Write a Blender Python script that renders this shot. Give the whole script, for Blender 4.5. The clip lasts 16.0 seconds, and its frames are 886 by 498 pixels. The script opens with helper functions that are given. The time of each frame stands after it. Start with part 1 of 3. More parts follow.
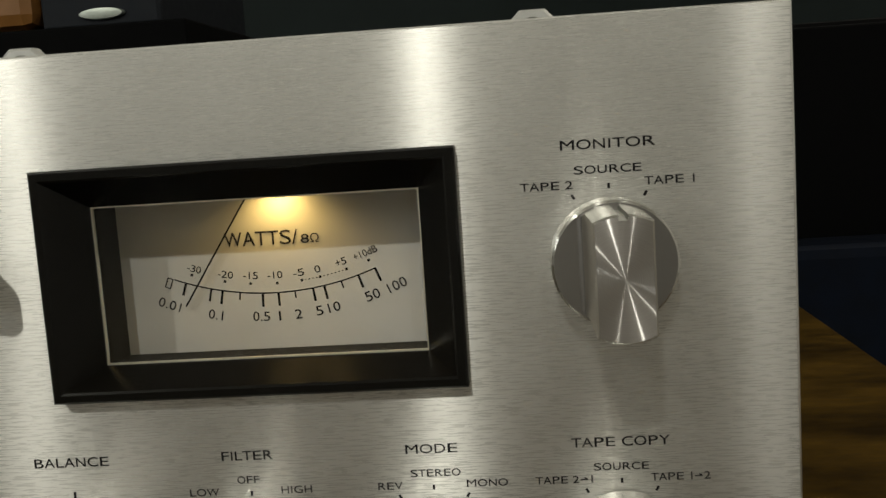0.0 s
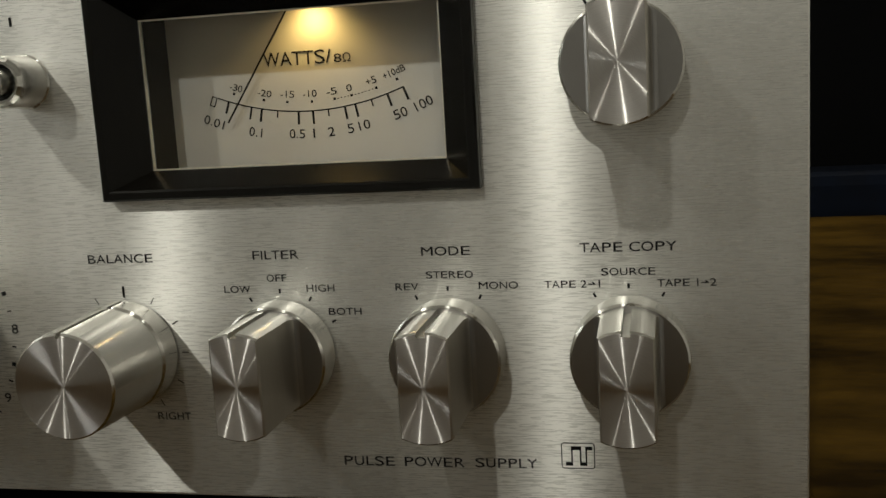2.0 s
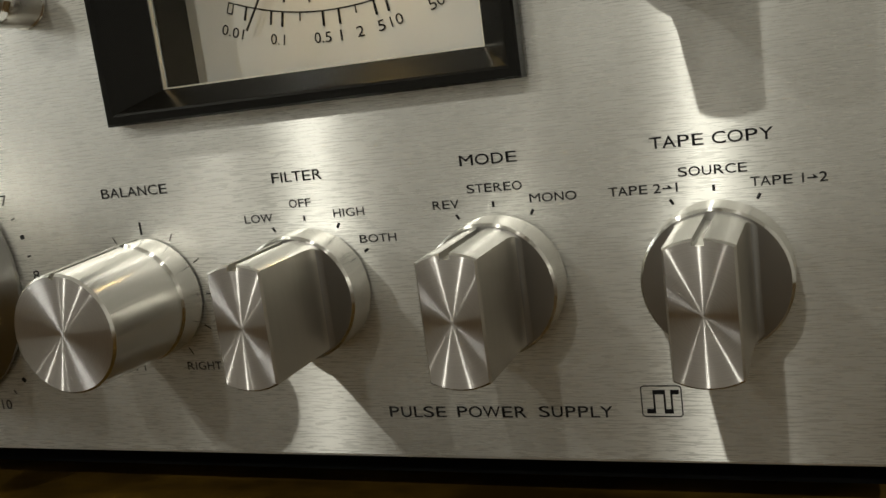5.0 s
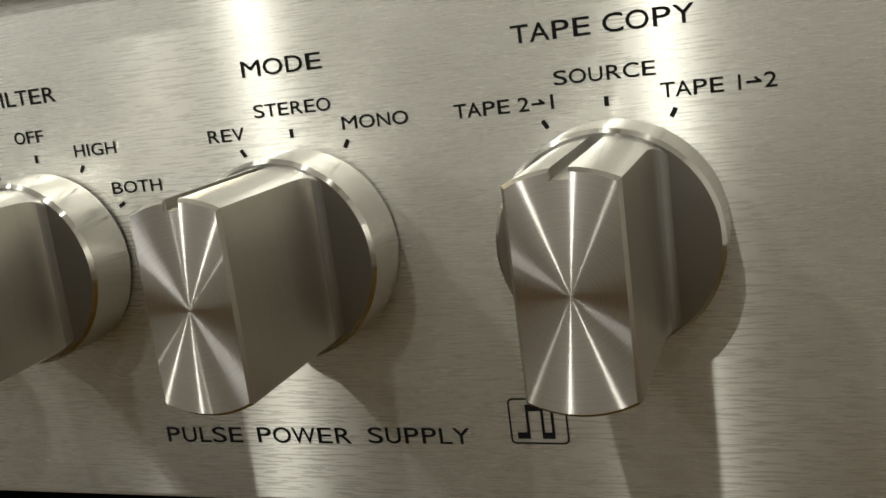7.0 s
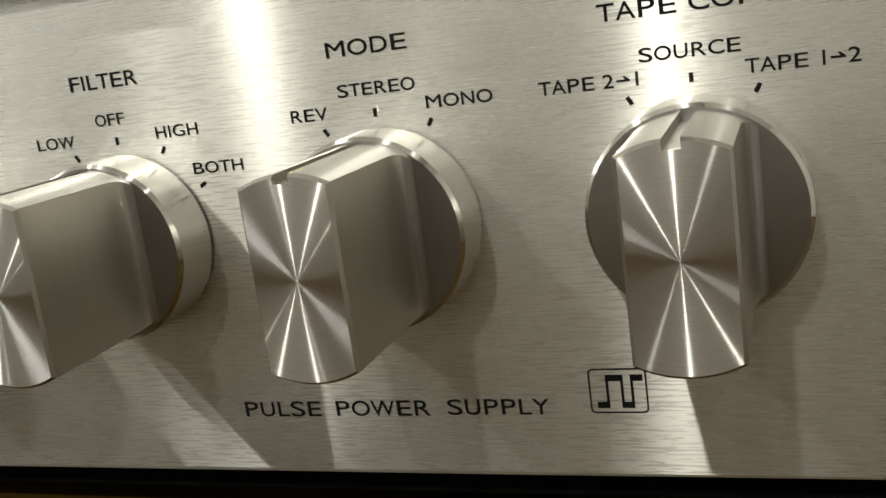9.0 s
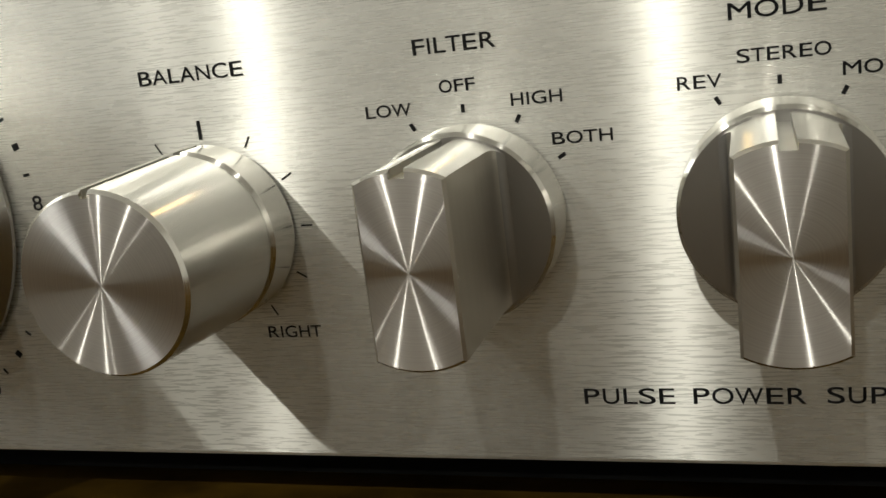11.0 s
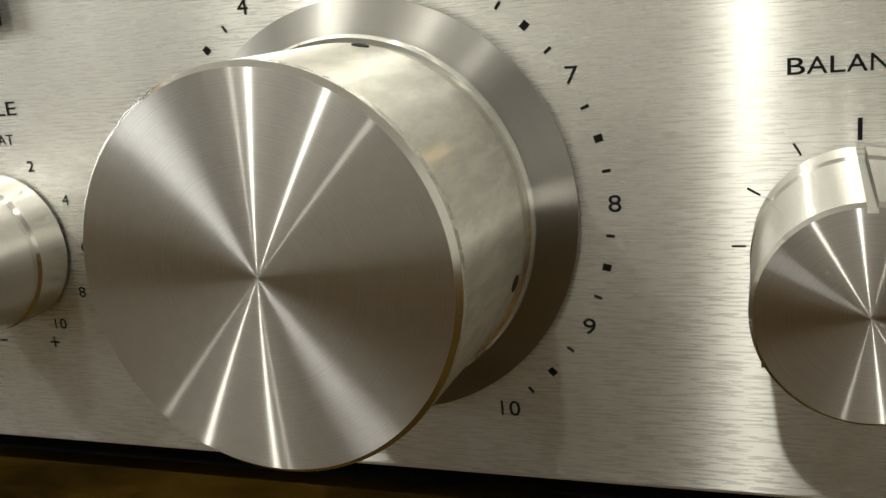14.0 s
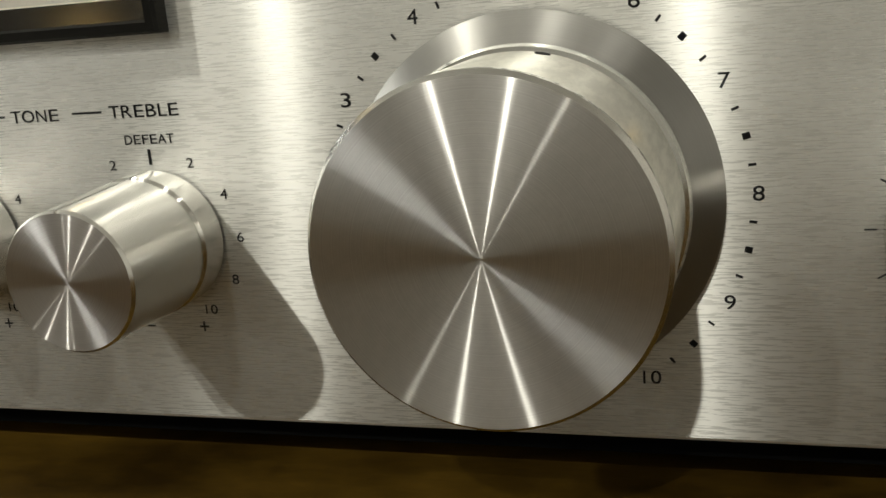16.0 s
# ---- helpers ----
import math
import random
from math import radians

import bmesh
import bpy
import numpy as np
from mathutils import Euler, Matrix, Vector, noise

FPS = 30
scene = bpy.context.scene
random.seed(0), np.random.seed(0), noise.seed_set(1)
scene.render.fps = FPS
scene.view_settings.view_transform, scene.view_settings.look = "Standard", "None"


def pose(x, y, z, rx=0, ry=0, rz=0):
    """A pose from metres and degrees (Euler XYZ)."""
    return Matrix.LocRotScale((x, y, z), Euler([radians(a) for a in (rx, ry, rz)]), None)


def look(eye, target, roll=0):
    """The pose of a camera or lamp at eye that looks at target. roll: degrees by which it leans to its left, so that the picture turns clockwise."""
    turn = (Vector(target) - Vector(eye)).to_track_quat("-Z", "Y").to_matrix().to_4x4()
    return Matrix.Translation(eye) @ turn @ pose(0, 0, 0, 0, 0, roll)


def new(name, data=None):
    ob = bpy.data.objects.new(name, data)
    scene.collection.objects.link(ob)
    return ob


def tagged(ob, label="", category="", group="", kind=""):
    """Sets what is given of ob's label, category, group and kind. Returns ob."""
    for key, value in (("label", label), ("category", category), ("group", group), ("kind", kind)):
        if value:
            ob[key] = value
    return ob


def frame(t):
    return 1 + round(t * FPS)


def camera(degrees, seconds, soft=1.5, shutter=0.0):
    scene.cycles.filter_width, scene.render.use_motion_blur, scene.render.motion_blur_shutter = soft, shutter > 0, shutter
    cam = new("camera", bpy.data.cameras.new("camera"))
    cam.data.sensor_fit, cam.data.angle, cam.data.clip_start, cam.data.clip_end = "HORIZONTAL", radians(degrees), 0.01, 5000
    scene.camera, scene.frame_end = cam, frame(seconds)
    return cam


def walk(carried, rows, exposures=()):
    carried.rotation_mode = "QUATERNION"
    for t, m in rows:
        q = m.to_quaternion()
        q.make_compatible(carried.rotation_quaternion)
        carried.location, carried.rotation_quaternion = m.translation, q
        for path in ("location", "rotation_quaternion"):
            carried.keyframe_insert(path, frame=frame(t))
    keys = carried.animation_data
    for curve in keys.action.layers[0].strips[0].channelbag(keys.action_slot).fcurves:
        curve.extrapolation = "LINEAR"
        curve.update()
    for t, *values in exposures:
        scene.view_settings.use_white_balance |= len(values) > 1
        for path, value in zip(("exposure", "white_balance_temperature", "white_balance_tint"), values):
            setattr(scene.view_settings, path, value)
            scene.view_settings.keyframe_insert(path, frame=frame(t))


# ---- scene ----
cam = camera(47.8, 16.0)
PATH = [
    (0, (-0.01686, -0.21051, 0.86361), (-0.04310, 0.08592, 0.82564), -3.84),
    (0.5, (-0.00497, -0.21243, 0.85632), (-0.04046, 0.08317, 0.81946), -3.81),
    (1, (0.00200, -0.21910, 0.84982), (-0.04353, 0.07520, 0.81355), -2.89),
    (1.5, (0.00908, -0.22328, 0.83736), (-0.04531, 0.06902, 0.79738), -2.70),
    (2, (0.00669, -0.22067, 0.83008), (-0.05654, 0.06859, 0.78181), -3.37),
    (2.5, (0.00523, -0.22019, 0.82357), (-0.06637, 0.06586, 0.76835), -4.40),
    (3, (0.01050, -0.22082, 0.82117), (-0.06621, 0.06370, 0.76491), -5.43),
    (3.2, (0.00861, -0.21630, 0.82050), (-0.07072, 0.06763, 0.76486), -5.09),
    (5.3, (0.01921, -0.16756, 0.80959), (-0.09019, 0.10618, 0.75395), -7.75),
    (5.5, (0.01587, -0.15733, 0.80741), (-0.09209, 0.11686, 0.75118), -7.51),
    (6, (0.01535, -0.13833, 0.80201), (-0.08893, 0.13691, 0.74401), -7.16),
    (6.5, (0.01991, -0.12696, 0.79760), (-0.08139, 0.14899, 0.73769), -7.44),
    (7, (0.01977, -0.11671, 0.79404), (-0.07991, 0.15921, 0.73134), -7.52),
    (7.5, (0.01577, -0.11459, 0.79446), (-0.08261, 0.16164, 0.73105), -7.44),
    (8, (0.01721, -0.11665, 0.79460), (-0.08181, 0.15907, 0.73001), -7.78),
    (8.2, (0.01833, -0.11820, 0.79410), (-0.08062, 0.15750, 0.72926), -7.81),
    (10.3, (-0.02581, -0.12855, 0.79417), (-0.12264, 0.14727, 0.72675), -7.94),
    (10.5, (-0.03200, -0.12883, 0.79545), (-0.12816, 0.14694, 0.72689), -7.66),
    (11, (-0.04340, -0.13155, 0.79734), (-0.13590, 0.14528, 0.72797), -7.14),
    (11.5, (-0.05441, -0.12874, 0.79801), (-0.14628, 0.14796, 0.72733), -6.97),
    (12, (-0.07353, -0.12693, 0.79825), (-0.16731, 0.14890, 0.72666), -6.87),
    (12.5, (-0.09138, -0.12786, 0.80039), (-0.18607, 0.14749, 0.72817), -6.40),
    (13, (-0.10986, -0.13091, 0.80324), (-0.20540, 0.14382, 0.72976), -5.64),
    (13.5, (-0.12282, -0.13414, 0.80514), (-0.21866, 0.14005, 0.73009), -4.96),
    (14, (-0.12911, -0.13647, 0.80537), (-0.23220, 0.13554, 0.73201), -5.28),
    (14.5, (-0.13562, -0.14093, 0.80564), (-0.23979, 0.13073, 0.73253), -5.11),
    (15, (-0.14346, -0.14496, 0.80617), (-0.24560, 0.12726, 0.73226), -5.06),
    (15.5, (-0.14719, -0.15408, 0.80952), (-0.24209, 0.12044, 0.73446), -5.05),
    (16, (-0.15737, -0.16275, 0.81112), (-0.24306, 0.11446, 0.73488), -4.92),
]
walk(cam, [(t, look(eye, target, roll)) for t, eye, target, roll in PATH], [(0, -0.17), (0.5, -0.36), (1.0, -0.47), (1.5, -0.42), (2.5, -0.16), (3.0, -0.05), (5.5, 0.27), (6.5, 0.42), (8, 0.48), (10.5, 0.70), (11.5, 0.37), (12, 0.47), (12.5, 0.40), (13, 0.45), (13.5, 0.60), (14.5, 0.57), (16, 0.39)])

# ---------------------------------------------------------------- scale and places
U = 0.041                 # pitch of the selector knobs, metres
TABLE = 0.72              # height of the table top
GAP = 1.56                # selector-tick row above the table, in pitches


def at(x, y, z):
    """A place on the amplifier, in pitches from the tape-copy tick, in metres."""
    return Vector((x * U, y * U, TABLE + (z + GAP) * U))


# ---------------------------------------------------------------- world and lamps
world = bpy.data.worlds.new("room_air")
scene.world = world
world.use_nodes = True
world.node_tree.nodes["Background"].inputs[0].default_value = (0.9, 0.85, 0.75, 1)
world.node_tree.nodes["Background"].inputs[1].default_value = 0.02


def lamp(name, kind, place, target, power, size, colour, size_y=None):
    data = bpy.data.lights.new(name, kind)
    data.energy, data.color = power, colour
    if kind == "AREA":
        data.shape = "RECTANGLE" if size_y else "DISK"
        data.size = size
        if size_y:
            data.size_y = size_y
    else:
        data.shadow_soft_size = size
    ob = new(name, data)
    ob.matrix_world = look(place, target)
    return ob


CEILING = 2.44
for lx, ly, power in ((-1.40, -1.87, 13.5), (-0.265, -1.87, 13.5), (0.58, -1.87, 4.2), (-1.27, -0.76, 4)):
    lamp("unseen_ceiling_spot", "AREA", (lx, ly, CEILING - 0.03), (lx * 0.6, min(-0.3, ly + 1.27), 0.75), power, 0.055, (0.975, 0.96, 0.835))
# Added unseen spot behind the amplifier; brightens the table at its right.
lamp("unseen_ceiling_spot", "AREA", (0.85, 1.12, CEILING - 0.03), (0.25, 0.15, 0.72), 12.5, 0.055, (1.0, 0.93, 0.76))
# Unseen broad source at the left, added for the wide streaks on the knobs.
lamp("broad_left_light", "AREA", (-2.45, -1.15, 1.50), (-0.2, 0.0, 0.78), 14.5, 0.8, (0.95, 0.97, 0.90), 0.62)

# ---------------------------------------------------------------- materials


def material(name):
    mat = bpy.data.materials.new(name)
    mat.use_nodes = True
    tree = mat.node_tree
    return mat, tree, tree.nodes["Principled BSDF"]


def node(tree, kind, **values):
    made = tree.nodes.new(kind)
    for key, value in values.items():
        made.inputs[key.replace("_", " ")].default_value = value
    return made


def coords(tree, scale, kind="Object"):
    tc = tree.nodes.new("ShaderNodeNewGeometry" if kind == "Position" else "ShaderNodeTexCoord")
    mp = tree.nodes.new("ShaderNodeMapping")
    mp.inputs["Scale"].default_value = scale
    tree.links.new(tc.outputs[kind], mp.inputs["Vector"])
    return mp.outputs[0]


def noise_of(tree, vector, scale=1.0, detail=3.0, rough=0.55):
    tex = node(tree, "ShaderNodeTexNoise", Scale=scale, Detail=detail, Roughness=rough)
    tree.links.new(vector, tex.inputs["Vector"])
    return tex.outputs["Fac"]


def ranged(tree, value, low, high, start=0.3, end=0.7):
    mr = tree.nodes.new("ShaderNodeMapRange")
    mr.inputs["From Min"].default_value, mr.inputs["From Max"].default_value = start, end
    mr.inputs["To Min"].default_value, mr.inputs["To Max"].default_value = low, high
    tree.links.new(value, mr.inputs["Value"])
    return mr.outputs["Result"]


def mixed(tree, fac, a, b):
    mx = tree.nodes.new("ShaderNodeMix")
    mx.data_type = "RGBA"
    mx.inputs["A"].default_value, mx.inputs["B"].default_value = (*a, 1), (*b, 1)
    tree.links.new(fac, mx.inputs["Factor"])
    return mx.outputs["Result"]


def bumped(tree, bsdf, height, strength, distance):
    bp = node(tree, "ShaderNodeBump", Strength=strength, Distance=distance)
    tree.links.new(height, bp.inputs["Height"])
    tree.links.new(bp.outputs[0], bsdf.inputs["Normal"])


def combined(tree, x, y, z):
    v = tree.nodes.new("ShaderNodeCombineXYZ")
    for key, value in zip("XYZ", (x, y, z)):
        v.inputs[key].default_value = value
    return v.outputs[0]


def streaked(name, colour, long_way, along, across, broad, broad_rough, grain, spread=0.1, worn=0.0, mottle=0.006, pull=0.0, calm=False):
    """Bare metal with parallel scratches. Its sheen is spread far along long_way (across the scratches) and little the other way;
    a broad sheen comes from the random part of the finish (calm: without the relief of the scratches). grain: scale of the scratches by axis, their relief and its depth."""
    mat, tree, b = material(name)
    tree.nodes.remove(b)
    scale, strength, depth, tone = grain
    if long_way == "radius":
        tc = tree.nodes.new("ShaderNodeTexCoord")
        flat = tree.nodes.new("ShaderNodeVectorMath")
        flat.operation = "MULTIPLY"
        flat.inputs[1].default_value = (1, 0, 1)
        tree.links.new(tc.outputs["Object"], flat.inputs[0])
        tangent = flat.outputs[0]
        size = tree.nodes.new("ShaderNodeVectorMath")
        size.operation = "LENGTH"
        tree.links.new(tangent, size.inputs[0])
        tex = tree.nodes.new("ShaderNodeTexNoise")
        tex.noise_dimensions = "1D"
        tex.inputs["Scale"].default_value = scale[0]
        tree.links.new(size.outputs["Value"], tex.inputs["W"])
        scratch = tex.outputs["Fac"]
    else:
        tangent = combined(tree, *long_way)
        scratch = noise_of(tree, coords(tree, scale), 1.0, 3.0, 0.6)
    blot = noise_of(tree, coords(tree, (45, 45, 45)), 1.0, 3.0, 0.6)
    dark = tuple(c * (1 - tone) for c in colour)
    shade = mixed(tree, ranged(tree, scratch, 0, 1), dark, colour)
    if worn:
        tc = tree.nodes.new("ShaderNodeTexCoord")
        mp = tree.nodes.new("ShaderNodeMapping")
        mp.inputs["Rotation"].default_value = (radians(35), 0, radians(20))
        mp.inputs["Scale"].default_value = (520, 130, 520)
        tree.links.new(tc.outputs["Object"], mp.inputs["Vector"])
        patch = noise_of(tree, mp.outputs[0], 1.0, 4.0, 0.65)
        mult = tree.nodes.new("ShaderNodeMix")
        mult.data_type, mult.blend_type = "RGBA", "MULTIPLY"
        mult.inputs["Factor"].default_value = 1.0
        tree.links.new(shade, mult.inputs["A"])
        tree.links.new(mixed(tree, ranged(tree, patch, 0, 1, 0.4, 0.6), (1 - worn,) * 3, (1, 1, 1)), mult.inputs["B"])
        shade = mult.outputs["Result"]
    bp = node(tree, "ShaderNodeBump", Strength=strength, Distance=depth)
    tree.links.new(scratch, bp.inputs["Height"])
    narrow = tree.nodes.new("ShaderNodeBsdfAnisotropic")
    wide = tree.nodes.new("ShaderNodeBsdfAnisotropic")
    rough = (along * across) ** 0.25
    if long_way == "radius":
        tree.links.new(ranged(tree, scratch, rough * 0.94, rough * 1.1), narrow.inputs["Roughness"])
    else:
        ragged = noise_of(tree, coords(tree, tuple(v * 0.6 for v in scale)), 1.0, 2.0, 0.6)
        tree.links.new(ranged(tree, ragged, rough * (1 - spread), rough * (1 + spread)), narrow.inputs["Roughness"])
    narrow.inputs["Anisotropy"].default_value = math.sqrt(across / along) - 1
    tree.links.new(tangent, narrow.inputs["Tangent"])
    tree.links.new(ranged(tree, blot, broad_rough - mottle, broad_rough + mottle), wide.inputs["Roughness"])
    if pull:
        wide.inputs["Anisotropy"].default_value = -pull
        tree.links.new(tangent, wide.inputs["Tangent"])
    mix = tree.nodes.new("ShaderNodeMixShader")
    mix.inputs[0].default_value = broad
    for k, shader in enumerate((narrow, wide)):
        tree.links.new(shade, shader.inputs["Color"])
        if k == 0 or not calm:
            tree.links.new(bp.outputs[0], shader.inputs["Normal"])
        tree.links.new(shader.outputs[0], mix.inputs[k + 1])
    tree.links.new(mix.outputs[0], tree.nodes["Material Output"].inputs["Surface"])
    return mat


def plain(name, colour, rough, metal=0.0, vary=0.12, scale=60, bump=0.0, sheen=0.5):
    mat, tree, b = material(name)
    b.inputs["Metallic"].default_value = metal
    b.inputs["Specular IOR Level"].default_value = sheen
    n = noise_of(tree, coords(tree, (scale, scale, scale)), 1.0, 4.0, 0.6)
    tree.links.new(mixed(tree, ranged(tree, n, 0, 1), tuple(c * (1 - vary) for c in colour), tuple(min(1, c * (1 + vary)) for c in colour)), b.inputs["Base Color"])
    tree.links.new(ranged(tree, n, max(0.02, rough - vary * 0.4), min(1, rough + vary * 0.4)), b.inputs["Roughness"])
    if bump:
        bumped(tree, b, n, 0.4, bump)
    return mat


def walnut():
    mat, tree, b = material("oiled_walnut")
    wide = noise_of(tree, coords(tree, (13, 26, 26), "Position"), 1.0, 5.0, 0.62)
    grain = noise_of(tree, coords(tree, (60, 260, 260), "Position"), 1.0, 4.0, 0.65)
    info = tree.nodes.new("ShaderNodeObjectInfo")
    add = tree.nodes.new("ShaderNodeMath")
    add.operation = "MULTIPLY_ADD"
    add.inputs[1].default_value = 0.05
    tree.links.new(info.outputs["Random"], add.inputs[0])
    tree.links.new(ranged(tree, wide, 0, 0.62, 0.36, 0.66), add.inputs[2])
    base = mixed(tree, add.outputs[0], (0.018, 0.0095, 0.0010), (0.135, 0.076, 0.0105))
    dark = tree.nodes.new("ShaderNodeMix")
    dark.data_type = "RGBA"
    dark.blend_type = "MULTIPLY"
    dark.inputs["Factor"].default_value = 0.4
    tree.links.new(base, dark.inputs["A"])
    tree.links.new(mixed(tree, ranged(tree, grain, 0, 1, 0.3, 0.6), (0.4, 0.36, 0.32), (1, 1, 1)), dark.inputs["B"])
    tree.links.new(dark.outputs["Result"], b.inputs["Base Color"])
    tree.links.new(ranged(tree, grain, 0.6, 0.75), b.inputs["Roughness"])
    b.inputs["Specular IOR Level"].default_value = 0.03
    bumped(tree, b, grain, 0.3, 0.0003)
    return mat


def clear_glass():
    mat, tree, b = material("meter_glass")
    out = tree.nodes["Material Output"]
    clear, gloss = tree.nodes.new("ShaderNodeBsdfTransparent"), tree.nodes.new("ShaderNodeBsdfGlossy")
    mix = tree.nodes.new("ShaderNodeMixShader")
    fres = node(tree, "ShaderNodeFresnel", IOR=1.35)
    gloss.inputs["Roughness"].default_value = 0.02
    tree.links.new(fres.outputs[0], mix.inputs[0])
    tree.links.new(clear.outputs[0], mix.inputs[1])
    tree.links.new(gloss.outputs[0], mix.inputs[2])
    tree.links.new(mix.outputs[0], out.inputs["Surface"])
    return mat


PANEL = streaked("brushed_aluminium", (0.755, 0.748, 0.722), (0, 0, 1), 0.42, 0.016, 0.66, 0.50, ((300, 300, 5200), 0.15, 0.000022, 0.016), 0.25, mottle=0.03, calm=True)
FACE = streaked("turned_aluminium_face", (0.75, 0.735, 0.72), "radius", 0.36, 0.006, 0.60, 0.36, ((5200,), 0.03, 0.00001, 0.12), worn=0.05, pull=0.50)
SIDE = streaked("turned_aluminium_side", (0.83, 0.82, 0.785), (0, 1, 0), 0.20, 0.007, 0.15, 0.20, ((4, 3600, 4), 0.08, 0.00001, 0.08))
VSIDE = streaked("worn_volume_side", (0.86, 0.845, 0.79), (0, 1, 0), 0.45, 0.03, 0.55, 0.46, ((4, 3000, 4), 0.08, 0.00001, 0.05), 0.1, 0.13)
FLANGE = streaked("volume_flange_metal", (0.40, 0.39, 0.375), "radius", 0.34, 0.03, 0.72, 0.36, ((5200,), 0.02, 0.00001, 0.06), pull=0.45)
FLAT = streaked("milled_aluminium_flat", (0.56, 0.53, 0.48), (0, 1, 0), 0.26, 0.11, 0.58, 0.34, ((60, 800, 60), 0.02, 0.00001, 0.05))
KNOBFACE = streaked("anodised_knob_face", (0.67, 0.645, 0.635), "radius", 0.36, 0.006, 0.56, 0.35, ((5200,), 0.03, 0.00001, 0.12), pull=0.50)
# Same aluminium, darker: dark reflections on the flange front are put into the colour.
DISC = plain("polished_flange_shade", (0.35, 0.34, 0.335), 0.28, 1.0, 0.0, 60)
CHAMFER = plain("polished_chamfer", (0.88, 0.87, 0.84), 0.22, 1.0, 0.03, 200)
EDGE = plain("bright_cut_edge", (0.88, 0.87, 0.84), 0.38, 1.0, 0.03, 200)
GROOVE = plain("milled_groove", (0.54, 0.53, 0.50), 0.40, 1.0, 0.05, 300)
WORN = plain("worn_bare_edge", (0.62, 0.61, 0.57), 0.27, 1.0, 0.4, 420)
SATIN = plain("satin_nickel", (0.58, 0.57, 0.53), 0.30, 1.0, 0.04, 200)
RING = plain("pale_cast_metal", (0.72, 0.72, 0.70), 0.42, 0.7, 0.06, 90)
INK = plain("black_print", (0.006, 0.006, 0.0065), 0.7, 0, 0.1, 500, 0, 0.08)
BLACK = plain("black_plastic", (0.0045, 0.0042, 0.0035), 0.22, 0, 0.0, 120, 0, 0.22)
TUNNEL = plain("matt_black_plastic", (0.011, 0.011, 0.010), 0.7, 0, 0.1, 250, 0, 0.08)
CARD = plain("scale_card", (0.49, 0.49, 0.475), 0.55, 0, 0.03, 120)
GLINT = plain("window_edge_glint", (0.86, 0.82, 0.72), 0.38, 1.0, 0.05, 200)
STEEL = plain("black_painted_steel", (0.010, 0.010, 0.011), 0.45, 0.0, 0.2, 400, 0.00006)
MATT = plain("matt_black_paint", (0.0025, 0.0025, 0.0025), 0.9, 0, 0.2, 300, 0, 0.03)
RUBBER = plain("black_rubber", (0.012, 0.012, 0.012), 0.7, 0, 0.2, 300)
CHROME = plain("chrome", (0.78, 0.78, 0.76), 0.14, 1.0, 0.04, 200)
# Near-black discs of this stand for the shade inside holes and gaps.
HOLE = plain("hole_shade", (0.008, 0.008, 0.008), 0.7, 0, 0.1, 100)
GLASS = clear_glass()
WOOD = walnut()
WALL = plain("painted_wall", (0.60, 0.59, 0.565), 0.8, 0, 0.05, 6, 0.001)
CEIL = plain("white_ceiling_paint", (0.78, 0.765, 0.73), 0.85, 0, 0.03, 5)
FLOOR = plain("beige_carpet", (0.40, 0.38, 0.345), 0.95, 0, 0.2, 80, 0.002)
DARKWALL = plain("dark_grey_wall", (0.016, 0.021, 0.021), 0.9, 0, 0.15, 8, 0, 0.1)
NAVY = plain("navy_cloth", (0.004, 0.006, 0.012), 0.9, 0, 0.3, 60, 0.0005, 0.1)
BLACKBOX = plain("black_lacquer", (0.0018, 0.0018, 0.002), 0.8, 0, 0.2, 40, 0, 0.06)
GREYBOX = plain("charcoal_cabinet", (0.007, 0.009, 0.013), 0.7, 0, 0.15, 90, 0, 0.2)
OAK = plain("orange_stained_wood", (0.22, 0.095, 0.022), 0.4, 0, 0.2, 25)
SILVER = plain("silver_badge", (0.42, 0.46, 0.42), 0.4, 0.6, 0.1, 150)

# ---------------------------------------------------------------- mesh helpers


def part(name, bm, mat, parent=None, label="", smooth=False, place=None):
    mesh = bpy.data.meshes.new(name)
    bmesh.ops.recalc_face_normals(bm, faces=bm.faces)
    bm.to_mesh(mesh)
    bm.free()
    for m in mat if isinstance(mat, (list, tuple)) else (mat,):
        mesh.materials.append(m)
    if smooth:
        mesh.shade_smooth()
        mesh.set_sharp_from_angle(angle=radians(32))
    ob = new(name, mesh)
    if place is not None:
        ob.location = place
    if parent:
        ob.parent = parent
        up = parent
        while up:
            ob.location -= up.location
            up = up.parent
    if label:
        tagged(ob, label)
    return ob


def empty(name, place, parent=None):
    ob = new(name)
    ob.empty_display_size = 0.01
    ob.location = place
    if parent:
        ob.parent = parent
        up = parent
        while up:
            ob.location -= up.location
            up = up.parent
    return ob


def block(bm, x0, x1, y0, y1, z0, z1, bevel=0.0, mat=0):
    made = bmesh.ops.create_cube(bm, size=1)["verts"]
    for v in made:
        v.co = Vector(((x0 + x1) / 2 + v.co.x * (x1 - x0), (y0 + y1) / 2 + v.co.y * (y1 - y0), (z0 + z1) / 2 + v.co.z * (z1 - z0)))
    faces = {f for v in made for f in v.link_faces}
    for f in faces:
        f.material_index = mat
    if bevel:
        edges = list({e for f in faces for e in f.edges})
        bmesh.ops.bevel(bm, geom=edges, offset=bevel, segments=2, affect="EDGES", profile=0.5)
    return bm


def box(x0, x1, y0, y1, z0, z1, bevel=0.0):
    return block(bmesh.new(), x0, x1, y0, y1, z0, z1, bevel)


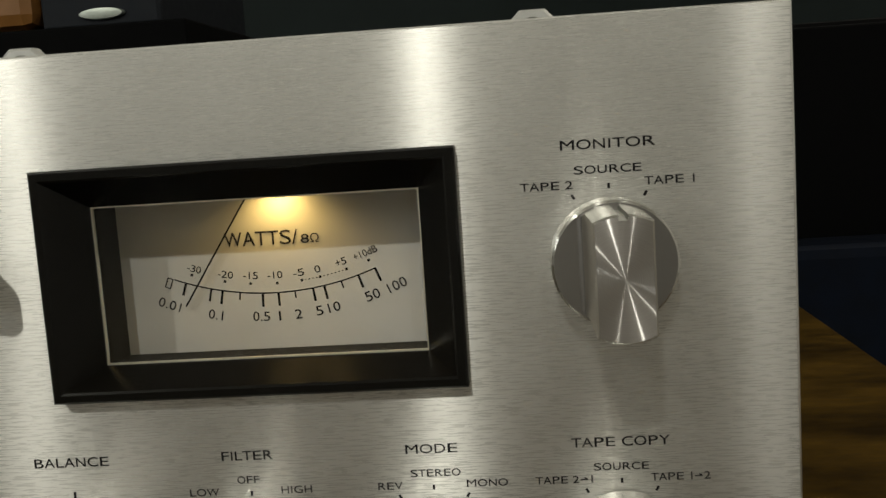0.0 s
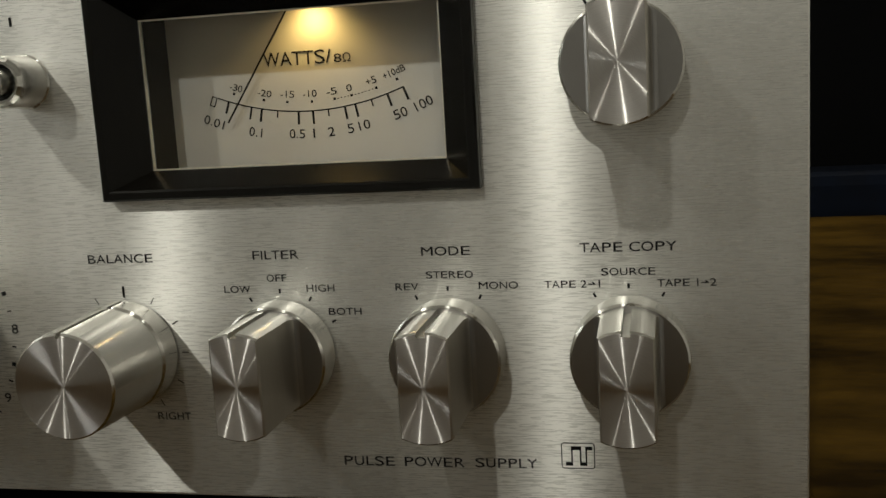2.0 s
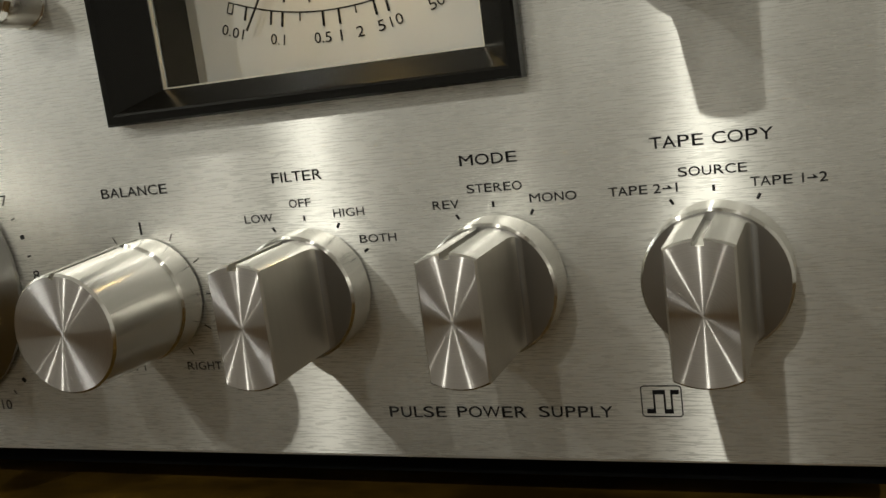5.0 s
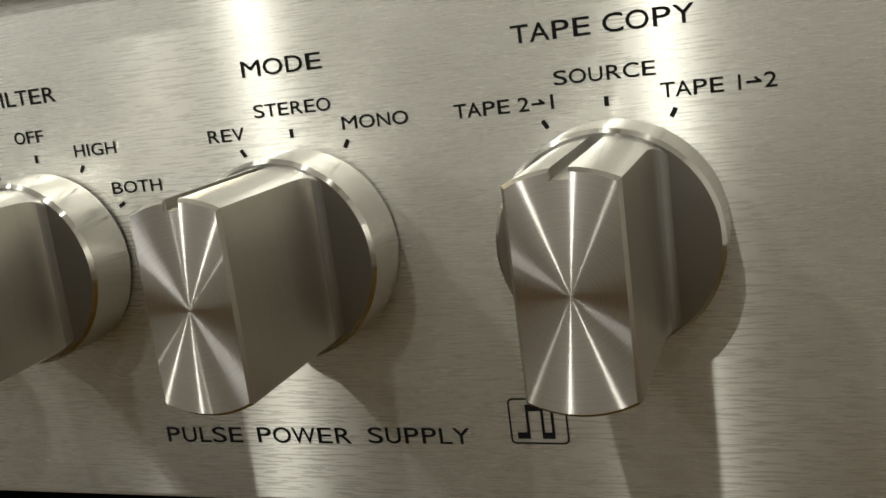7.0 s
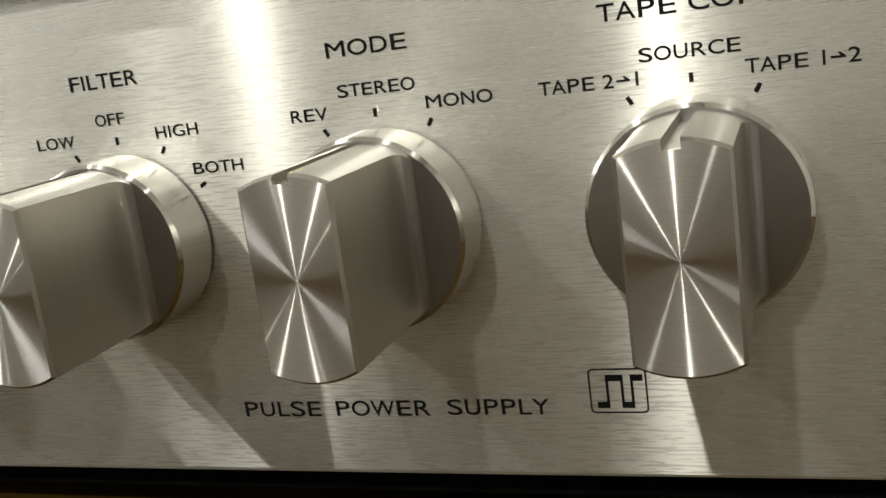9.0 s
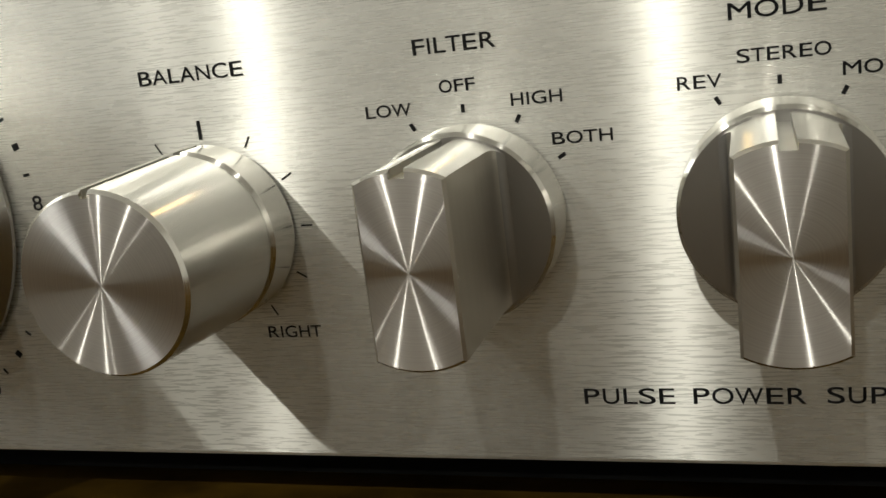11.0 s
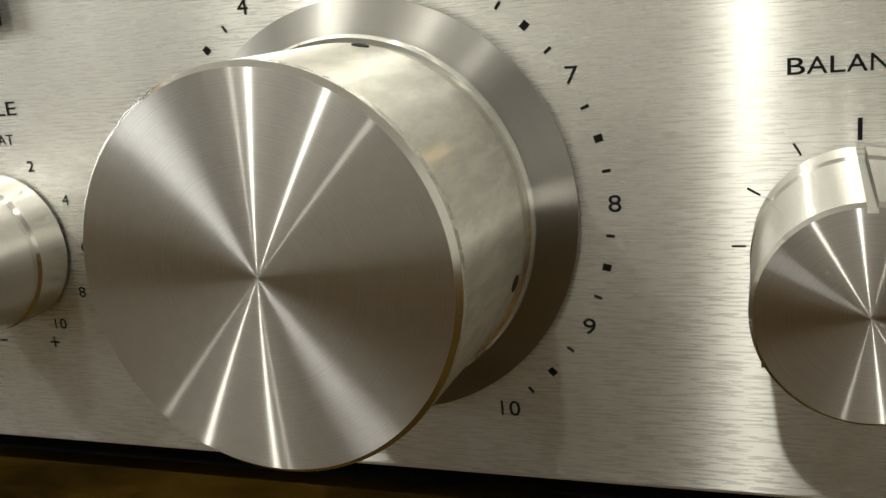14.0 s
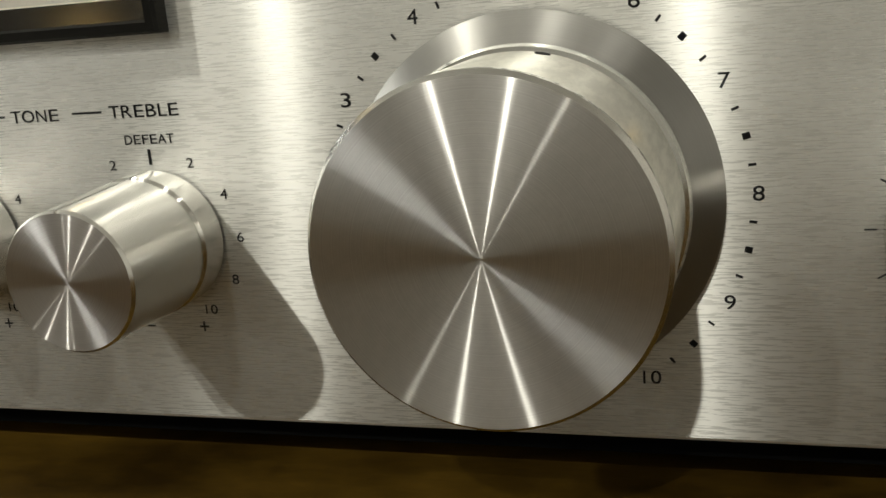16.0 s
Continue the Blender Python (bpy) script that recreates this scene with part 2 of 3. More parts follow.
def lathe(profile, steps=96, cap=False):
    """Turns (radius, y) pairs round the y axis. A radius of 0 closes an end."""
    bm = bmesh.new()
    rings = []
    for r, y in profile:
        if r < 1e-7:
            rings.append([bm.verts.new((0, y, 0))])
        else:
            rings.append([bm.verts.new((r * math.sin(2 * math.pi * i / steps), y, r * math.cos(2 * math.pi * i / steps))) for i in range(steps)])
    for a, b in zip(rings, rings[1:]):
        for i in range(steps):
            j = (i + 1) % steps
            if len(a) == 1:
                bm.faces.new((a[0], b[j], b[i]))
            elif len(b) == 1:
                bm.faces.new((a[i], a[j], b[0]))
            else:
                bm.faces.new((a[i], a[j], b[j], b[i]))
    return bm


def loft(loops, close_last=True, mats=None):
    """Skins loops of the same number of points, given as lists of Vectors."""
    bm = bmesh.new()
    rings = [[bm.verts.new(p) for p in loop] for loop in loops]
    n = len(rings[0])
    for k, (a, b) in enumerate(zip(rings, rings[1:])):
        for i in range(n):
            f = bm.faces.new((a[i], a[(i + 1) % n], b[(i + 1) % n], b[i]))
            f.material_index = mats[k][i] if mats else 0
    if close_last:
        bm.faces.new(rings[-1])
    return bm


# ---------------------------------------------------------------- printed legends


GLYPHS = {}
# a grotesque's own letter widths: advance, left and right edge, in thousandths of its size
WIDTHS = dict(A=(667, 14, 654), B=(667, 74, 627), C=(722, 44, 681), D=(722, 81, 674), E=(667, 86, 616), F=(611, 86, 583), G=(778, 48, 704),
              H=(722, 77, 646), I=(278, 91, 188), L=(556, 76, 537), M=(833, 73, 761), N=(722, 76, 646), O=(778, 39, 739), P=(667, 86, 622),
              R=(722, 88, 684), S=(667, 49, 620), T=(611, 14, 597), U=(722, 79, 644), V=(667, 20, 647), W=(944, 16, 928), Y=(667, 14, 653), d=(556, 35, 499), **{".": (278, 87, 191), "/": (300, 0, 290), "-": (333, 44, 289), "+": (584, 39, 545)})


def glyph(letter):
    """The outline of one letter of the built-in font, as points and faces, with its left and right edge."""
    if letter not in GLYPHS:
        curve = bpy.data.curves.new("letter", "FONT")
        curve.body, curve.size, curve.resolution_u = letter, 1.0, 4
        tmp = bpy.data.objects.new("tmp", curve)
        scene.collection.objects.link(tmp)
        bpy.context.view_layer.update()
        mesh = bpy.data.meshes.new_from_object(tmp.evaluated_get(bpy.context.evaluated_depsgraph_get()))
        bpy.data.objects.remove(tmp)
        bpy.data.curves.remove(curve)
        points = [(v.co.x, v.co.y) for v in mesh.vertices]
        GLYPHS[letter] = points, [tuple(p.vertices) for p in mesh.polygons], min(p[0] for p in points), max(p[0] for p in points)
        bpy.data.meshes.remove(mesh)
    return GLYPHS[letter]


def lettering(name, words, x0, x1, z0, z1, y, parent, turn=0.0, mat=None, weight=0.0006):
    """Words in the built-in font, fitted into the given box of pitches, standing a hair proud of the plane y."""
    points, faces, pen = [], [], 0.0
    for letter in words:
        if letter == " ":
            pen += 0.30
            continue
        shape, polygons, left, right = glyph(letter)
        advance, a, b = WIDTHS.get(letter, (556, 40, 516))
        a, b = a / 1000, b / 1000
        if letter in "1-.+":
            middle, half = advance / 2000, (right - left) / 2
            a, b = middle - half, middle + half
        first = len(points)
        points += [(pen + a + (px - left) / (right - left) * (b - a), py, 0) for px, py in shape]
        faces += [tuple(first + k for k in f) for f in polygons]
        pen += advance / 1000
    mesh = bpy.data.meshes.new(name)
    mesh.from_pydata(points, [], faces)
    xs, ys = [p[0] for p in points], [p[1] for p in points]
    ax, bx, ay, by = min(xs), max(xs), min(ys), max(ys)
    w, h = (x1 - x0) * U, (z1 - z0) * U
    for v in mesh.vertices:
        px, pz = ((v.co.x - ax) / (bx - ax) - 0.5) * w, ((v.co.y - ay) / (by - ay) - 0.5) * h
        c, s = math.cos(turn), math.sin(turn)
        v.co = (px * c + pz * s, 0, -px * s + pz * c)
    bold = bmesh.new()
    bold.from_mesh(mesh)
    bmesh.ops.remove_doubles(bold, verts=bold.verts, dist=1e-7)
    bmesh.ops.triangulate(bold, faces=bold.faces)
    push = {}
    for e in bold.edges:
        if len(e.link_faces) == 1:
            a, b = e.verts
            way = (b.co - a.co).normalized()
            out = Vector((way.z, 0, -way.x))
            if out.dot((a.co + b.co) / 2 - e.link_faces[0].calc_center_median()) < 0:
                out.negate()
            for v in (a, b):
                push[v] = push.get(v, Vector()) + out
    for v, out in push.items():
        if out.length > 1e-6:
            v.co += out.normalized() * weight * U
    bold.to_mesh(mesh)
    bold.free()
    mesh.materials.clear()
    mesh.materials.append(mat or INK)
    mesh.name = name
    ob = new(name, mesh)
    ob.location = at((x0 + x1) / 2, y, (z0 + z1) / 2) - Vector((0, 0.00006, 0))
    ob.parent = parent
    up = parent
    while up:
        ob.location -= up.location
        up = up.parent
    return ob


def mark(name, cx, cz, radius, angle, length, width, y, parent, mat=None):
    """A printed tick, centred radius pitches from (cx, cz), angle degrees clockwise from the top."""
    a = radians(angle)
    bm = bmesh.new()
    way, side = Vector((math.sin(a), 0, math.cos(a))), Vector((math.cos(a), 0, -math.sin(a)))
    ring = [bm.verts.new((way * i * length + side * j * width) * U / 2) for i, j in ((-1, -1), (1, -1), (1, 1), (-1, 1))]
    bm.faces.new(ring)
    place = at(cx + radius * math.sin(a), y, cz + radius * math.cos(a)) - Vector((0, 0.00006, 0))
    return part(name, bm, mat or INK, parent, place=place)


# ---------------------------------------------------------------- the room
def wall(name, x0, x1, y0, y1, z0, z1, mat):
    return tagged(part(name, box(x0, x1, y0, y1, z0, z1), mat), kind="structure")


RX0, RX1, RY0, RY1 = -2.6, 1.9, -3.1, 1.25
tagged(wall("floor", RX0, RX1, RY0, RY1, -0.1, 0.0, FLOOR), "plain beige carpeted floor of the room", "floor")
tagged(wall("ceiling", RX0, RX1, RY0, RY1, CEILING, CEILING + 0.1, CEIL), "plain white painted ceiling", "ceiling")
tagged(wall("wall_north", RX0, RX1, RY1, RY1 + 0.1, 0, CEILING, DARKWALL), "dark grey wall behind the equipment", "wall")
tagged(wall("wall_south", RX0, RX1, RY0 - 0.1, RY0, 0, CEILING, WALL), "plain beige painted wall", "wall")
tagged(wall("wall_east", RX1, RX1 + 0.1, RY0, RY1, 0, CEILING, WALL), "plain beige painted wall", "wall")
tagged(wall("wall_west", RX0 - 0.1, RX0, RY0, RY1, 0, CEILING, WALL), "plain beige painted wall", "wall")

# ---------------------------------------------------------------- the table
TX0, TX1, TY0, TY1 = -0.80, 4.05 * U, -0.34, 13.2 * U
table = tagged(empty("table", (-0.3, 0.0, 0.0)), "dark walnut table of glued strips under the amplifier", "table")
for lx in (TX0 + 0.06, TX1 - 0.06):
    for ly in (TY0 + 0.06, TY1 - 0.06):
        part("leg", box(-0.03, 0.03, -0.03, 0.03, 0, TABLE - 0.032, 0.003), WOOD, table, place=(lx, ly, 0))
strips = random.Random(4)
edge = TY0
while edge < TY1 - 1e-6:
    width = min(0.044, TY1 - edge)
    x = TX0
    while x < TX1 - 1e-6:
        length = strips.uniform(0.16, 0.42)
        end = x + length if x + length < TX1 - 0.06 else TX1
        drop = strips.uniform(0, 0.00001)
        bm = box(-(end - x) / 2 + 0.00002, (end - x) / 2 - 0.000004, -width / 2 + 0.000004, width / 2 - 0.000004, -0.032, -drop, 0.00004)
        part("plank", bm, WOOD, table, place=((x + end) / 2, edge + width / 2, TABLE))
        x = end
    edge += width

# ---------------------------------------------------------------- the amplifier
PX0, PX1, PZ0, PZ1 = -9.55, 0.928, -1.272, 2.425
amp = tagged(empty("stereo_amplifier", at(-4.3, 0, -GAP)), "silver brushed-aluminium stereo amplifier with two power meters on a walnut table", "amplifier")

METERS = ((-3.015, -0.771), (-8.474, -6.230))
MZ0, MZ1 = 0.566, 1.820


def faceplate():
    """The front plate, 4 mm thick, with an opening for each meter and a small chamfer all round."""
    bm = bmesh.new()
    cuts = [PX0, METERS[1][0] + 0.06, METERS[1][1] - 0.06, METERS[0][0] + 0.06, METERS[0][1] - 0.06, PX1]
    rows = [PZ0, MZ0 + 0.06, MZ1 - 0.06, PZ1]
    origin = at(-4.3, 0, 0)
    verts = {(i, k): bm.verts.new(at(x, 0, z) - origin) for i, x in enumerate(cuts) for k, z in enumerate(rows)}
    for i in range(5):
        for k in range(3):
            if k == 1 and i in (1, 3):
                continue
            bm.faces.new((verts[i, k], verts[i + 1, k], verts[i + 1, k + 1], verts[i, k + 1]))
    front = list(bm.faces)
    back = bmesh.ops.extrude_face_region(bm, geom=front)["geom"]
    for v in [g for g in back if isinstance(g, bmesh.types.BMVert)]:
        v.co.y += 0.1 * U
    corner = origin
    rim = [e for e in bm.edges if all(abs(v.co.y) < 1e-7 for v in e.verts) and (
        all(abs(v.co.x + corner.x - PX1 * U) < 1e-6 for v in e.verts) or all(abs(v.co.x + corner.x - PX0 * U) < 1e-6 for v in e.verts)
        or all(abs(v.co.z + corner.z - at(0, 0, PZ1).z) < 1e-6 for v in e.verts) or all(abs(v.co.z + corner.z - at(0, 0, PZ0).z) < 1e-6 for v in e.verts))]
    bmesh.ops.bevel(bm, geom=rim, offset=0.0004, segments=2, affect="EDGES", material=1)
    return part("faceplate", bm, [PANEL, EDGE], amp, "brushed aluminium front plate with black print", place=origin)


plate = faceplate()

# cover, base and feet behind the plate
bm = bmesh.new()
block(bm, (PX0 + 0.25) * U, 0.68 * U, 0.56 * U, 8.4 * U, at(0, 0, -1.22).z, at(0, 0, 2.28).z, 0.0015)
block(bm, (PX0 + 0.25) * U, 0.68 * U, 0.105 * U, 0.555 * U, at(0, 0, 1.9).z, at(0, 0, 2.28).z)
block(bm, (PX0 + 0.25) * U, 0.68 * U, 0.105 * U, 0.555 * U, at(0, 0, -1.22).z, at(0, 0, 0.6).z)
for x0, x1 in ((PX0 + 0.25, -8.55), (-6.25, -3.05), (-0.75, 0.68)):
    block(bm, x0 * U, x1 * U, 0.105 * U, 0.555 * U, at(0, 0, 0.602).z, at(0, 0, 1.898).z)
part("cover", bm, STEEL, amp, "black painted steel cover")
part("base_pan", box((PX0 + 0.25) * U, 0.68 * U, 0.14 * U, 8.3 * U, at(0, 0, -1.415).z, at(0, 0, -1.221).z), MATT, amp, "matt black base pan")
for fx in (PX0 + 0.9, 0.1):
    for fy in (1.0, 7.4):
        foot = lathe([(0, 0), (0.30 * U, 0), (0.32 * U, 0.02 * U), (0.30 * U, 0.144 * U), (0, 0.144 * U)], 32)
        bmesh.ops.rotate(foot, verts=foot.verts, matrix=Matrix.Rotation(radians(90), 3, "X"))
        part("foot", foot, RUBBER, amp, place=at(fx, fy, -GAP))

# ---------------------------------------------------------------- knobs
KNOB_Z = -0.365
NW, ND = 0.042, 0.028   # pointer groove, width and depth
HEIGHT = 0.714


def outline(radius, half, notch_w, notch_d, y, shrink=0.0):
    """The section of a lever knob: a circle cut by two flats, with a pointer groove at the top."""
    r, h, nw = radius - shrink, half - shrink, notch_w / 2 + shrink * 0.3
    side = math.asin(min(1, h / r))
    lip = math.asin(nw / r)
    pts = []
    for i in range(9):
        a = lip + (side - lip) * i / 8
        pts.append((r * math.sin(a), r * math.cos(a)))
    for i in range(17):
        a = math.pi - side + 2 * side * i / 16
        pts.append((r * math.sin(a), r * math.cos(a)))
    for i in range(9):
        a = -side + (side - lip) * i / 8
        pts.append((r * math.sin(a), r * math.cos(a)))
    pts += [(-nw, radius - notch_d), (nw, radius - notch_d)]
    return [Vector((x, y, z)) * U for x, z in pts]


def lever_knob(name, cx, cz, label):
    """A selector: a round flange and a flat-sided lever with a turned face and a pointer groove."""
    depth = HEIGHT
    loops = [outline(0.294, half, NW, ND, y) for half, y in ((0.192, -0.2115), (0.171, -0.2165), (0.156, -0.228), (0.147, -0.25), (0.141, -0.29))]
    loops += [outline(0.294, 0.136, NW, ND, -depth + 0.011), outline(0.294, 0.136, NW, ND, -depth, 0.009)]
    n = len(loops[0])
    flats = {8, 25}
    # Fillet and flat edges take darker metals for the dark reflections there.
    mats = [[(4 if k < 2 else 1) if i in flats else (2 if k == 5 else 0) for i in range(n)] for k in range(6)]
    for row in mats[:5]:
        for i in (n - 3, n - 2, n - 1):
            row[i] = 3
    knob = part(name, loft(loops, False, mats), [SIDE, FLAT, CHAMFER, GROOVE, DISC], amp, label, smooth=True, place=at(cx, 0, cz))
    flange = lathe([(0.27 * U, 0.0), (0.27 * U, -0.010 * U), (0.309 * U, -0.010 * U), (0.317 * U, -0.018 * U), (0.315 * U, -0.198 * U), (0.303 * U, -0.212 * U), (0, -0.212 * U)])
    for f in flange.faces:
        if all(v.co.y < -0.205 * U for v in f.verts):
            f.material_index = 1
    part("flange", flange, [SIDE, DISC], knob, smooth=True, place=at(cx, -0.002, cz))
    cap = bmesh.new()
    cap.faces.new([cap.verts.new(p) for p in outline(0.294, 0.136, NW, ND, 0, 0.009)])
    part("face", cap, KNOBFACE, knob, "lathe-turned end face", place=at(cx, -depth, cz))
    return knob


def round_knob(name, cx, cz, label, groove=True):
    """A plain turned knob with a ring groove near its foot and a pointer groove along the top."""
    r = 0.300
    loops = []
    for y, s in ((0.0, 0.02), (-0.010, 0.02), (-0.011, -0.018), (-0.018, -0.024), (-0.17, -0.023), (-0.182, -0.010), (-0.198, -0.010), (-0.21, -0.018), (-HEIGHT + 0.014, 0.0), (-HEIGHT, 0.011)):
        rr, nw, nd = r - s, 0.014 if groove else 0.004, 0.026 if groove else 0.002
        lip = math.asin(nw / rr)
        pts = [(rr * math.sin(lip + (2 * math.pi - 2 * lip) * i / 96), rr * math.cos(lip + (2 * math.pi - 2 * lip) * i / 96)) for i in range(97)]
        pts += [(-nw, r - nd), (nw, r - nd)]
        loops.append([Vector((x, y, z)) * U for x, z in pts])
    n = len(loops[0])
    knob = part(name, loft(loops, False, [[0] * (n - 3) + [2] * 3] * 8 + [[1] * n]), [SIDE, CHAMFER, GROOVE], amp, label, smooth=True, place=at(cx, -0.002, cz))
    cap = bmesh.new()
    cap.faces.new([cap.verts.new((p.x, 0, p.z)) for p in loops[-1]])
    part("face", cap, KNOBFACE, knob, "lathe-turned end face", place=at(cx, -HEIGHT - 0.002, cz))
    return knob


lever_knob("selector_knob", 0.0, KNOB_Z, "tape copy selector, turned aluminium lever knob")
lever_knob("selector_knob", -1.0, KNOB_Z, "mode selector, turned aluminium lever knob")
lever_knob("selector_knob", -2.0, KNOB_Z, "filter selector, turned aluminium lever knob")
lever_knob("selector_knob", 0.0, 1.191, "monitor selector, turned aluminium lever knob")
round_knob("balance_knob", -3.0, KNOB_Z, "round turned aluminium balance knob")
round_knob("tone_knob", -6.425, KNOB_Z, "round turned aluminium treble knob", False)
round_knob("tone_knob", -7.535, KNOB_Z, "round turned aluminium bass knob", False)

# volume
VX, VZ, VR, VH = -4.667, -0.2285, 0.630, 0.872
bm = lathe([(0.60 * U, -0.16 * U), (0.60 * U, -0.195 * U), (VR * U, -0.212 * U), (VR * U, (-VH + 0.050) * U), (VR * U, (-VH + 0.020) * U), ((VR - 0.017) * U, -VH * U)], 160)
for f in bm.faces:
    if all(v.co.y < (-VH + 0.021) * U for v in f.verts):
        f.material_index = 1
    elif all(v.co.y < (-VH + 0.051) * U for v in f.verts):
        f.material_index = 2
volume = part("volume_knob", bm, [VSIDE, CHAMFER, WORN], amp, "large turned aluminium volume knob, worn at the edge", smooth=True, place=at(VX, -0.002, VZ))
bm = lathe([(0.70 * U, 0.0), (0.766 * U, 0.0), (0.766 * U, -0.012 * U), (0.776 * U, -0.016 * U), (0.776 * U, -0.034 * U), (0.768 * U, -0.042 * U), (0.672 * U, -0.118 * U), (0.655 * U, -0.138 * U), (0.60 * U, -0.15 * U)], 160)
part("flange", bm, FLANGE, volume, "sloping grey metal flange", smooth=True, place=at(VX, -0.002, VZ))
bm = lathe([(0.58 * U, -0.13 * U), (0.650 * U, -0.136 * U), (0.654 * U, -0.150 * U), (0.644 * U, -0.168 * U), (0.58 * U, -0.176 * U)], 160)
part("rim", bm, CHROME, volume, "bright rim", smooth=True, place=at(VX, -0.002, VZ))
cap = lathe([((VR - 0.017) * U, 0), (0, 0)], 160)
part("face", cap, FACE, volume, "lathe-turned end face", place=at(VX, -VH - 0.002, VZ))
for angle in (108, 12):
    a = radians(angle)
    screw = lathe([(0.030 * U, 0.01 * U), (0.030 * U, -0.003 * U), (0.026 * U, -0.004 * U), (0.020 * U, -0.002 * U), (0, -0.001 * U)], 20)
    bmesh.ops.rotate(screw, verts=screw.verts, matrix=Matrix.Rotation(radians(-90), 3, "X"))
    way = Vector((math.sin(a), 0, math.cos(a)))
    turn = Vector((0, 0, 1)).rotation_difference(way).to_matrix()
    bmesh.ops.rotate(screw, verts=screw.verts, matrix=turn)
    part("set_screw", screw, HOLE, volume, "dark disc for the shade in the set screw hole", smooth=True, place=at(VX, -0.262, VZ) + way * VR * U)

# push switch between the meters
switch = part("push_switch", lathe([(0.160 * U, 0), (0.160 * U, -0.014 * U), (0.152 * U, -0.02 * U), (0.150 * U, -0.215 * U), (0.138 * U, -0.235 * U)], 64), SIDE, amp, "small turned metal push switch", smooth=True, place=at(-3.478, -0.002, 1.29))
part("collar", lathe([(0.138 * U, -0.235 * U), (0.122 * U, -0.262 * U), (0.106 * U, -0.262 * U), (0.102 * U, -0.20 * U)], 14), CHROME, switch, "faceted bright collar", place=at(-3.478, -0.002, 1.29))
part("recess", lathe([(0.103 * U, -0.212 * U), (0.0, -0.212 * U)], 32), HOLE, switch, "dark disc for the shade in the gap round the plunger", place=at(-3.478, -0.002, 1.29))
part("plunger", lathe([(0.078 * U, -0.205 * U), (0.078 * U, -0.318 * U), (0.070 * U, -0.336 * U), (0.034 * U, -0.336 * U), (0.030 * U, -0.28 * U), (0, -0.28 * U)], 48), SATIN, switch, "turned plunger with a dark hole", smooth=True, place=at(-3.478, -0.002, 1.29))
part("hole", lathe([(0.0295 * U, -0.282 * U), (0.0, -0.283 * U)], 24), HOLE, switch, place=at(-3.478, -0.002, 1.29))

# ---------------------------------------------------------------- meters


def ring_rect(x0, x1, z0, z1, y, origin):
    return [at(x, y, z) - origin for x, z in ((x0, z0), (x1, z0), (x1, z1), (x0, z1))]


ARC_X, ARC_Z, ARC_R = -1.91, 2.668, 1.648


